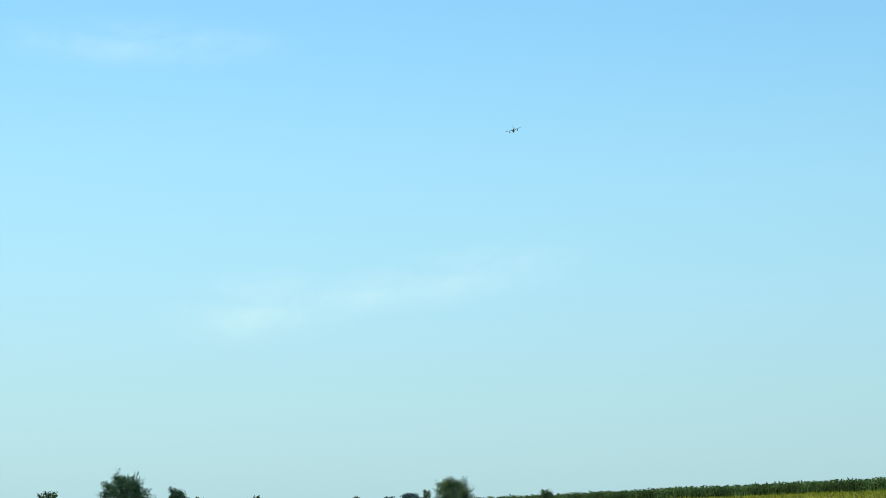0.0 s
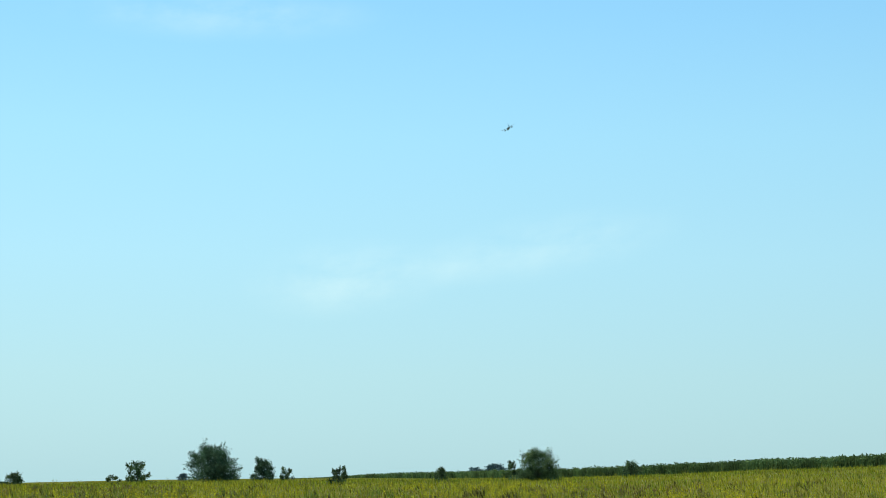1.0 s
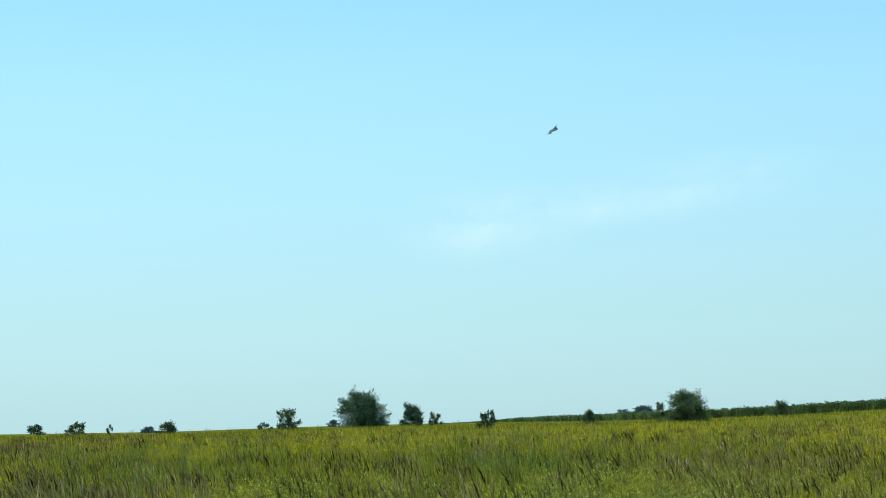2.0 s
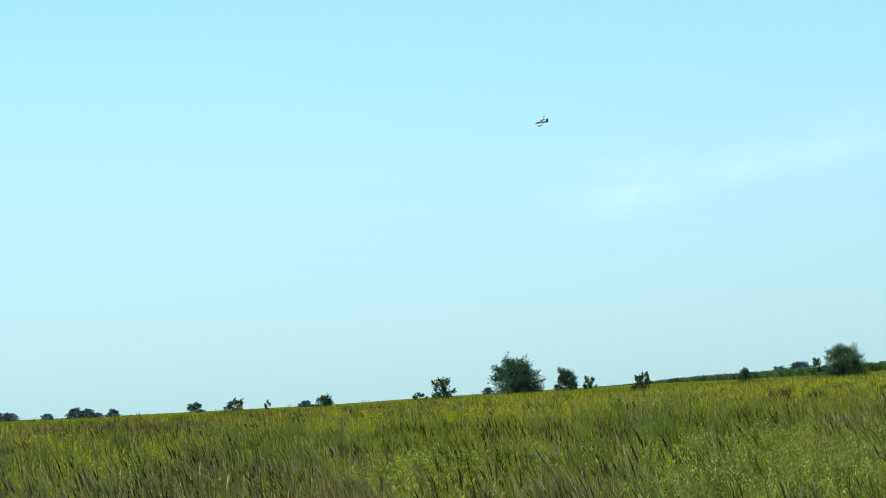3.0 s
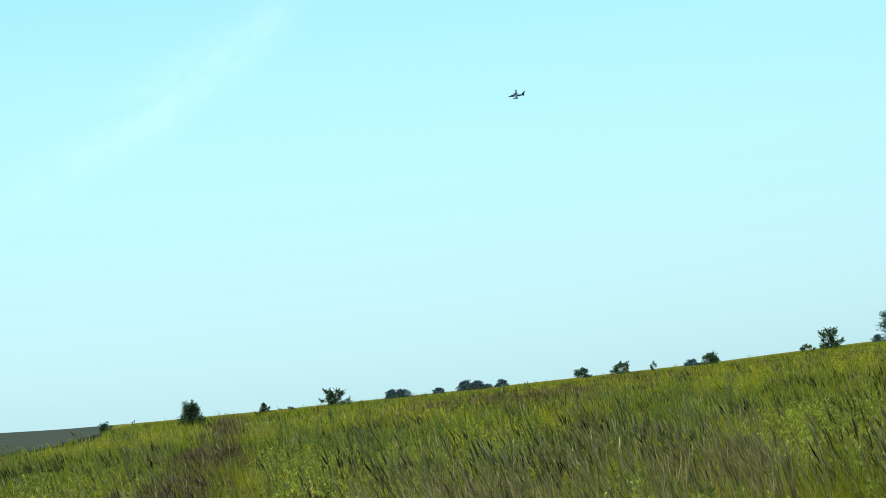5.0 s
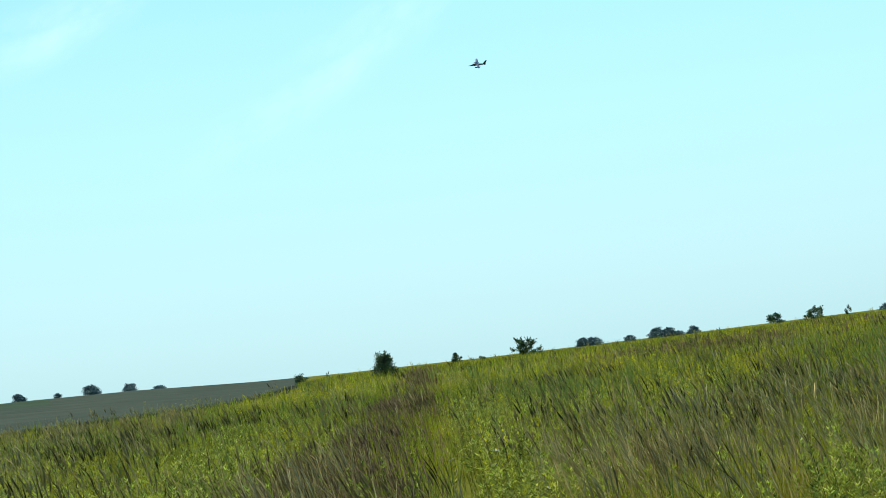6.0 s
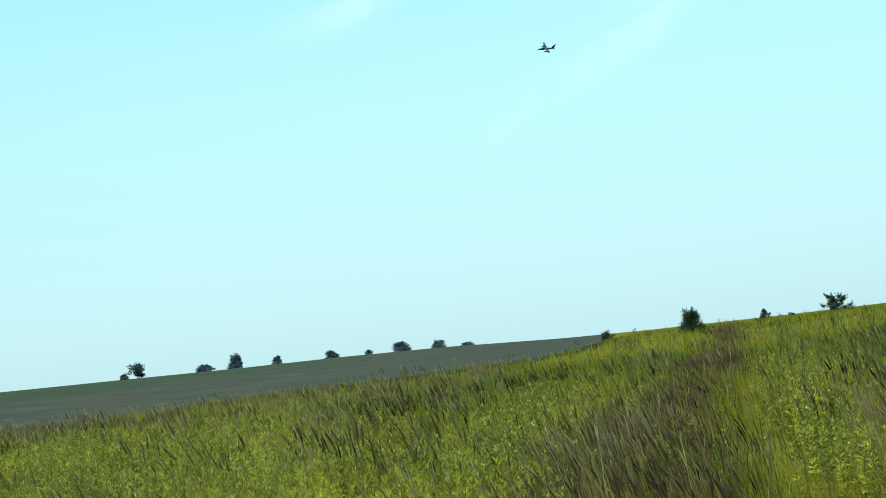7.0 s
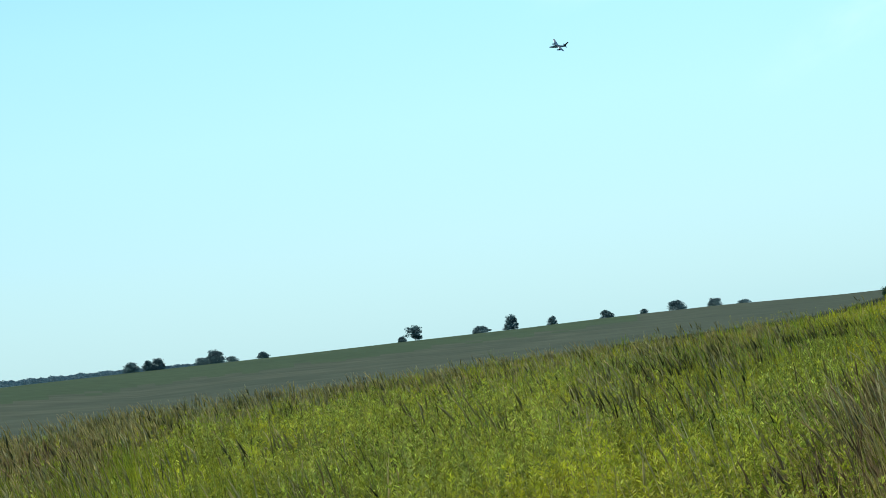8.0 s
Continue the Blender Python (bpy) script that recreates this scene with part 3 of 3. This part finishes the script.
build_weeds("leafy_weeds", "bright yellow-green leafy weeds growing through the meadow",
            ((2000, 10, 20, 52, 0.058), (5400, 20, 45, 28, 0.074), (4200, 45, 110, 10, 0.09), (1900, 110, 300, 6, 0.16)), weed_share, M_WEED, 0.125)
build_weeds("yellow_weeds", "stands of yellow flowering weeds in the meadow",
            ((700, 12, 24, 36, 0.040), (3400, 24, 60, 26, 0.046), (5200, 60, 200, 12, 0.08)), yellow_share, M_YELLOW, 0.24)
build_dry()
build_umbels()
build_fallow()


def build_corn():
    """The edge of a tall crop on the rising ground."""
    n = 30000
    az = rng.uniform(-36, -9.5, n)
    front = np.interp(az, [-36, -30, -25, -20, -16, -12, -9.5], [360, 400, 450, 520, 620, 900, 1400])
    r = front + rng.uniform(0, 1, n) ** 2 * 60
    a = np.radians(az)
    x, y = -np.sin(a) * r, np.cos(a) * r
    h = rng.uniform(1.95, 2.85, n) * (0.9 + 0.2 * patch(x, y, 9.0, 2.0)) * smooth(-9.5, -13.5, az)
    lean = np.stack([rng.normal(0, 0.4, n), rng.normal(0, 0.4, n)], -1)
    z = land(x, y)
    c = np.stack([x, y, z + h * rng.uniform(0.2, 1.0, n)], -1)
    v = joined([strips(x, y, z - 0.1, h, rng.uniform(0.12, 0.35, n), lean, 2, 0.2), quads_at(c, rng.uniform(0.25, 0.55, n), 0.8)])
    ob = new("corn_field", np_mesh("corn_field", *v, [M_CORN]))
    tagged(ob, "dark green edge of a tall standing corn crop", "crop", kind="stuff")


build_corn()


# ---- trees and bushes ----
def part(name, me, parent, label="", material=None):
    if isinstance(me, bmesh.types.BMesh):
        bm, me = me, bpy.data.meshes.new(name)
        bm.normal_update()
        bm.to_mesh(me)
        bm.free()
        me.polygons.foreach_set("use_smooth", np.ones(len(me.polygons), bool))
    if material:
        me.materials.append(material)
    ob = new(name, me)
    ob.parent = parent
    return tagged(ob, label) if label else ob


def limb(p, q, r0, r1, sides=6):
    """A slightly crooked tapered tube: verts and quads."""
    p, q = np.asarray(p, float), np.asarray(q, float)
    d = q - p
    u = np.cross(d, (0.3, 0.2, 1.0))
    u /= np.linalg.norm(u) + 1e-9
    v = np.cross(d, u)
    v /= np.linalg.norm(v) + 1e-9
    ang = np.linspace(0, 2 * np.pi, sides, endpoint=False)
    kink = rng.normal(0, 0.05, 3) * np.linalg.norm(d)
    rings = [p + d * s + kink * math.sin(math.pi * s) + (r0 + (r1 - r0) * s) * (np.cos(ang)[:, None] * u + np.sin(ang)[:, None] * v)
             for s in (0.0, 0.35, 0.7, 1.0)]
    i, j = np.meshgrid(np.arange(3), np.arange(sides), indexing="ij")
    quads = np.stack([i * sides + j, i * sides + (j + 1) % sides, (i + 1) * sides + (j + 1) % sides, (i + 1) * sides + j], -1)
    return np.concatenate(rings), quads.reshape(-1, 4)


def tree(name, az, r, width, height, leaf, label, category, style="round", leaves=1500, clumps=16, group=""):
    """A trunk with limbs that carry leafy lobes, with short shoots breaking the outline."""
    top = new(name)
    top.matrix_world = Matrix.Translation(at(az, r, -0.05))
    tagged(top, label, category, group)
    far = leaf is M_FAR
    lop = rng.normal(0, 1, 4)                 # each crown has its own lean and bulges
    t = rng.uniform(0, 2 * np.pi, clumps) + np.arange(clumps) * 2.4
    u = rng.random(clumps) ** 0.45
    zc = (np.arange(clumps) + rng.random(clumps)) / clumps
    if style == "dome":            # broad, leaves to the ground
        zc = 0.92 * zc ** 1.15
        rad = u * np.sqrt(np.maximum(0.02, 1 - zc ** 2.0))
    elif style == "spiky":         # loose shoots of unequal height
        zc = 0.80 * zc ** 1.2
        rad = (0.10 + 0.90 * u) * (1.0 - 0.45 * zc)
    elif style == "tall":          # crown lifted on a visible trunk
        zc = 0.16 + 0.78 * zc
        rad = u * np.sqrt(np.maximum(0.05, 1 - ((zc - 0.55) / 0.46) ** 2))
    else:                          # round head, widest low down
        zc = 0.04 + 0.90 * zc
        rad = u * np.sqrt(np.maximum(0.04, 1 - (np.maximum(zc - 0.25, 0) / 0.74) ** 2))
    rad = rad * (1 + 0.10 * np.sin(2 * t + 3 * lop[0]) + 0.08 * np.sin(7 * zc + 2 * lop[1]))
    ends = np.stack([0.40 * width * (rad * np.cos(t) - 0.09 * lop[2] * zc), 0.40 * width * rad * np.sin(t), 0.90 * height * zc], -1)
    fork = np.array((0, 0, height * (0.22 if style != "tall" else 0.4)))
    thick = 0.022 * height
    wood = [limb((0, 0, -0.2), fork, thick, thick * 0.75, 8)]
    wood += [limb(fork * rng.uniform(0.4, 1.0), e, thick * 0.45, thick * 0.1, 5) for e in ends[:: 2]]
    part("trunk", np_mesh("trunk", *joined(wood), [M_BARK]), top, "grey-brown trunk and limbs")
    mean = (width * height) ** 0.5
    # lobes: leaves round each limb's end
    per = max(6, int(leaves * (0.5 if style == "spiky" else 0.7)) // clumps)
    d = rng.normal(size=(clumps, per, 3))
    d *= rng.random((clumps, per, 1)) ** 0.45 / np.linalg.norm(d, axis=2, keepdims=True)
    big = {"round": 0.17, "dome": 0.17, "tall": 0.17, "spiky": 0.13}[style] * rng.uniform(0.65, 1.25, clumps) * (40 / clumps) ** 0.25
    lobes = (ends[:, None] + d * (big[:, None, None] * np.array([width, width, height * 0.85]))).reshape(-1, 3)
    # shoots: leaves along short twigs that leave the lobes outwards and up
    n = int(clumps * {"round": 3, "dome": 3, "tall": 2, "spiky": 4}[style])
    foot = ends[rng.integers(0, clumps, n)]
    way = foot / np.array([0.4 * width, 0.4 * width, 0.9 * height]) * (1, 1, 0.6) + rng.normal(0, 0.35, (n, 3)) + (0, 0, 0.25)
    way /= np.linalg.norm(way, axis=1, keepdims=True)
    reach = mean * {"round": 0.235, "dome": 0.23, "tall": 0.12, "spiky": 0.21}[style] * rng.uniform(0.5, 1.1, n) * (0.6 if far else 1.0)
    per = max(5, int(leaves * (0.5 if style == "spiky" else 0.3)) // n)
    s = rng.uniform(0.1, 1.0, (n, per))
    twigs = foot[:, None] + way[:, None] * (reach[:, None] * s)[..., None]
    twigs = twigs + rng.normal(size=twigs.shape) * (0.11 * reach[:, None] * (1.15 - 0.9 * s))[..., None]
    c = np.concatenate([lobes, twigs.reshape(-1, 3)])
    if style in ("dome", "round"):             # the shaded inside, down to the ground
        k = int(leaves * 0.45)
        v, q, w = rng.random(k) ** 1.2 * 0.92, rng.uniform(0, 2 * np.pi, k), rng.random(k) ** 0.5
        q = w * 0.40 * width * np.sqrt(1 - v ** (2.0 if style == "dome" else 2.6)) * np.exp(1j * q)
        c = np.concatenate([c, np.stack([q.real, q.imag, v * height * 0.88], -1)])
    c[:, 2] = np.where(c[:, 2] < 0.02 * height, 0.12 * height * rng.random(len(c)), c[:, 2])
    c[:, 2] *= height / np.quantile(c[:, 2], 0.995)
    c[:, :2] *= 0.5 * width / np.quantile(np.abs(c[:, :1]), 0.985)
    size = 0.044 * mean * (3000 / max(len(c), 600)) ** 0.42 * (1.2 if far else 1.0)
    part("crown", np_mesh("crown", *quads_at(c, size * rng.uniform(0.6, 1.4, len(c)), 0.9, 0.42), [leaf]), top, "dense uneven leafy crown")
    return top


def build_trees():
    K = 1 / 3500
    near = [  # bearing, distance, width and height as seen from the eye (1/3500 rad), style, leaves, clumps
        ("tree", -7.62, 300, 84, 64, M_TREE, "round", 5200, 46, "large dark green round-crowned tree at the meadow's end", "tree"),
        ("tree", -9.08, 300, 40, 41, M_TREE, "round", 2200, 24, "small dark green round tree beside the large one", "tree"),
        ("bush", -9.77, 290, 26, 25, M_BUSH, "spiky", 700, 14, "thin upright green sapling bush", "bush"),
        ("bush", -11.23, 215, 35, 31, M_BUSH, "spiky", 1100, 20, "grey-green bush with upright shoots in the grass", "bush"),
        ("bush", -16.93, 250, 70, 54, M_BUSH, "dome", 4200, 40, "wide leafy green bush in front of the corn", "bush"),
        ("bush", -16.25, 256, 26, 34, M_BUSH, "spiky", 500, 10, "loose side bush with bare gaps", "bush"),
        ("bush", -14.18, 260, 24, 25, M_BUSH, "dome", 800, 14, "small dark bush at the crop's edge", "bush"),
        ("bush", -19.63, 300, 34, 28, M_BUSH, "dome", 1100, 16, "low twin-topped bush against the crop", "bush"),
        ("bush", -5.50, 280, 42, 38, M_BUSH, "spiky", 1300, 24, "ragged dark bush with long side shoots", "bush"),
        ("bush", -4.84, 285, 26, 16, M_BUSH, "spiky", 450, 10, "low sparse bush beside a ragged one", "bush"),
        ("bush", -2.06, 290, 40, 24, M_BUSH, "dome", 1100, 18, "low rounded grey-green bush", "bush"),
        ("bush", -0.42, 300, 11, 20, M_BUSH, "spiky", 260, 6, "narrow upright green shrub", "bush"),
        ("bush", 0.52, 290, 36, 25, M_BUSH, "spiky", 1000, 18, "grey-green bush with spreading tips", "bush"),
        ("tree", 1.59, 420, 32, 20, M_TREE, "tall", 900, 16, "small flat-topped tree on the skyline", "tree"),
        ("bush", 8.81, 280, 52, 33, M_BUSH, "spiky", 1700, 26, "wide thin-leaved twin bush on the skyline", "bush"),
        ("bush", 10.12, 400, 14, 8, M_BUSH, "dome", 200, 6, "tiny dark distant bush", "bush"),
        ("bush", 10.87, 300, 21, 20, M_BUSH, "dome", 600, 12, "small dark bush near the track", "bush"),
        ("bush", 12.97, 170, 47, 42, M_BUSH, "round", 2400, 30, "lively green bush with pointed shoots by the track", "bush"),
        ("bush", 15.40, 330, 22, 19, M_TREE, "dome", 500, 10, "small dark bush on the brow", "bush"),
        ("bush", 14.59, 330, 7, 12, M_BUSH, "spiky", 120, 4, "single thin sapling on the brow", "bush"),
    ]
    far = [
        (-6.78, 900, 18, 12, "dome"), (-15.11, 1500, 26, 17, "dome"), (-15.75, 1500, 44, 22, "dome"),
        (-1.50, 900, 24, 11, "dome"), (7.18, 1000, 24, 15, "dome"), (6.84, 1000, 26, 14, "dome"), (5.81, 1000, 19, 10, "dome"),
        (5.05, 1000, 26, 17, "dome"), (4.70, 1000, 26, 15, "dome"), (4.39, 1000, 18, 8, "dome"), (3.96, 1000, 23, 13, "dome"),
        (28.93, 1150, 30, 24, "tall"), (29.30, 1150, 15, 9, "dome"), (27.04, 1150, 29, 12, "dome"), (26.14, 1150, 23, 24, "round"),
        (24.93, 1150, 15, 14, "round"), (23.36, 1150, 21, 13, "dome"), (22.28, 1150, 13, 8, "dome"), (21.30, 1150, 29, 16, "dome"),
        (20.25, 1150, 22, 13, "dome"), (19.41, 1150, 23, 6, "dome"), (37.14, 1000, 29, 17, "dome"), (36.62, 1000, 22, 17, "dome"),
        (36.34, 1000, 24, 19, "dome"), (35.07, 1000, 27, 12, "dome"), (34.71, 1000, 35, 22, "dome"), (34.25, 1000, 19, 9, "dome"),
        (33.33, 1000, 21, 11, "dome"),
    ]
    for name, az, r, w, h, leaf, style, leaves, clumps, label, cat in near:
        tree(name, az, r, w * K * r, 1.03 * h * K * r, leaf, label, cat, style, int(leaves * (3.6 if style == "spiky" else 3.0)), int(clumps * 1.3))
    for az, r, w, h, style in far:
        label = "round-crowned green tree far off, haze tinted into its leaves" if style == "tall" else "domed green tree on the far skyline, haze tinted into its leaves"
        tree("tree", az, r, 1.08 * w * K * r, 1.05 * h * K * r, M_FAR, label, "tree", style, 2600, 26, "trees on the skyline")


build_trees()


def build_far_woods():
    n = 42000
    az = rng.uniform(34.5, 60, n)
    r = rng.uniform(2300, 2700, n)
    a = np.radians(az)
    x, y = -np.sin(a) * r, np.cos(a) * r
    crown = 1 + 0.12 * np.sin(az * 9.0) + 0.08 * np.sin(az * 23.0 + 1)
    z = land(x, y) + rng.uniform(0, 1, n) * np.interp(az, [34.5, 37, 41, 60], [1.5, 4.5, 7, 9]) * crown
    ob = new("far_woods", np_mesh("far_woods", *quads_at(np.stack([x, y, z], -1), rng.uniform(0.9, 1.9, n), 0.8), [M_WOODS]))
    tagged(ob, "line of woods far away on the horizon, coloured haze blue", "woods", kind="stuff")


build_far_woods()


# ---- the aircraft ----
def loft(bm, rings, cap=True):
    """Skins a row of rings of (x, y, z) points."""
    rows = [[bm.verts.new(p) for p in ring] for ring in rings]
    n = len(rows[0])
    for a, b in zip(rows, rows[1:]):
        for i in range(n):
            bm.faces.new((a[i], a[(i + 1) % n], b[(i + 1) % n], b[i]))
    if cap:
        bm.faces.new(rows[0][::-1])
        bm.faces.new(rows[-1])
    bmesh.ops.recalc_face_normals(bm, faces=bm.faces)
    return bm


def round_body(stations, n=14, x0=0.0, z0=0.0):
    """A body of round sections along y: (y, half width, half height, rise)."""
    return [[(x0 + a * math.cos(2 * math.pi * i / n), y, z0 + c + b * math.sin(2 * math.pi * i / n)) for i in range(n)]
            for y, a, b, c in stations]


def blade_wing(root, tip, thick=0.09):
    """A tapered aerofoil from root (x, front y, chord, z) to tip."""
    rings = []
    for x, y, c, z in (root, tip):
        prof = [(0, 0), (0.08, 0.55), (0.35, 1.0), (0.7, 0.6), (1, 0.03), (0.7, -0.3), (0.35, -0.55), (0.08, -0.4)]
        rings.append([(x, y - c * s, z + thick * c * 0.5 * t) for s, t in prof])
    return rings


def build_aircraft():
    top = new("jet_aircraft")
    tagged(top, "grey straight-winged jet aircraft with underwing pods, banking in flight", "aircraft")
    fus = [(6.3, 0.03, 0.03, -0.12), (5.7, 0.22, 0.24, -0.1), (4.6, 0.42, 0.5, -0.03), (3.2, 0.55, 0.68, 0.05), (1.6, 0.62, 0.78, 0.12),
           (-0.5, 0.66, 0.76, 0.1), (-2.4, 0.58, 0.66, 0.1), (-4.2, 0.42, 0.46, 0.16), (-5.4, 0.33, 0.34, 0.2)]
    part("fuselage", loft(bmesh.new(), round_body(fus, 16)), top, "mid-grey painted fuselage", M_PAINT)
    can = [(3.9, 0.05, 0.05, 0.5), (3.3, 0.32, 0.32, 0.6), (2.2, 0.38, 0.42, 0.72), (1.0, 0.34, 0.36, 0.74), (0.1, 0.08, 0.1, 0.72)]
    part("canopy", loft(bmesh.new(), round_body(can, 12)), top, "dark glass cockpit canopy", M_GLASS)
    for side in (-1, 1):
        part("wing", loft(bmesh.new(), blade_wing((0.3 * side, 1.7, 2.5, 0.62), (6.0 * side, 0.5, 1.35, 1.15), 0.10)), top,
             "pale grey straight tapered wing", M_WINGTOP)
        part("tailplane", loft(bmesh.new(), blade_wing((0.2 * side, -4.3, 1.2, 0.5), (2.0 * side, -4.8, 0.7, 0.55), 0.09)), top, "", M_PAINT)
        pod = [(2.5, 0.05, 0.05, 0), (1.9, 0.34, 0.34, 0), (0.5, 0.44, 0.44, 0), (-0.8, 0.34, 0.34, 0), (-1.8, 0.06, 0.06, 0)]
        part("wing_pod", loft(bmesh.new(), round_body(pod, 10, 2.9 * side, -0.12)), top, "dark underwing pod", M_DARK)
        pylon = [[(2.9 * side + dx, y, z) for dx, z in ((-0.05, 0.22), (0.05, 0.22), (0.05, 0.86), (-0.05, 0.86))] for y in (0.9, -0.5)]
        part("pylon", loft(bmesh.new(), pylon), top, "", M_PAINT)
        intake = [(1.9, 0.2, 0.34, 0.2), (0.8, 0.28, 0.4, 0.2), (-1.2, 0.26, 0.36, 0.2), (-3.0, 0.06, 0.1, 0.2)]
        part("air_intake", loft(bmesh.new(), round_body(intake, 10, 0.66 * side)), top, "", M_PAINT)
    fin = [[(t, -3.4 - 2.2 * s + dy, 0.35 + 2.7 * s) for dy, t in ((0, 0), (-0.6, 0.08), (-2.0 + 0.8 * s, 0.0), (-0.6, -0.08))] for s in (0, 0.5, 1)]
    part("tail_fin", loft(bmesh.new(), fin), top, "dark grey swept tail fin", M_DARK)
    nozzle = [(-5.3, 0.33, 0.34, 0.2), (-5.9, 0.27, 0.28, 0.2), (-5.92, 0.2, 0.2, 0.2), (-5.4, 0.16, 0.16, 0.2)]
    part("exhaust_nozzle", loft(bmesh.new(), round_body(nozzle, 14)), top, "burnt steel jet exhaust", M_STEEL)
    return top


aircraft = build_aircraft()
FLIGHT = [  # seconds, bearing, elevation and distance from the eye, heading to the left of straight away, bank to the left
    (0.0, -18.685, 10.849, 1470, 2, 17), (0.5, -17.364, 10.629, 1468, 4, 24), (1.0, -16.054, 10.066, 1466, 8, 30),
    (1.5, -14.756, 9.035, 1465, 16, 30), (1.7, -14.222, 8.718, 1465, 24, 34), (2.8, -9.652, 7.712, 1460, 53, 48),
    (3.0, -8.699, 7.615, 1465, 57, 48), (3.5, -6.082, 7.475, 1460, 66, 46), (4.0, -3.264, 7.586, 1445, 78, 44),
    (4.5, -0.346, 7.798, 1430, 86, 42), (4.7, 0.843, 7.893, 1425, 88, 42), (5.8, 7.862, 8.078, 1406, 95, 43),
    (6.0, 9.231, 8.090, 1400, 97, 43), (6.5, 12.572, 8.128, 1370, 103, 44), (7.0, 16.131, 8.094, 1315, 110, 45),
    (7.5, 19.824, 8.078, 1245, 118, 46), (8.0, 23.697, 7.910, 1170, 126, 47)]


def motions():
    rows = []
    for t, az, el, far, head, bank in FLIGHT:
        p = EYE + bearing(az, el) * far
        rows.append((t, pose(p.x, p.y, p.z, 0, -bank, az + head)))
    walk(aircraft, rows)


motions()
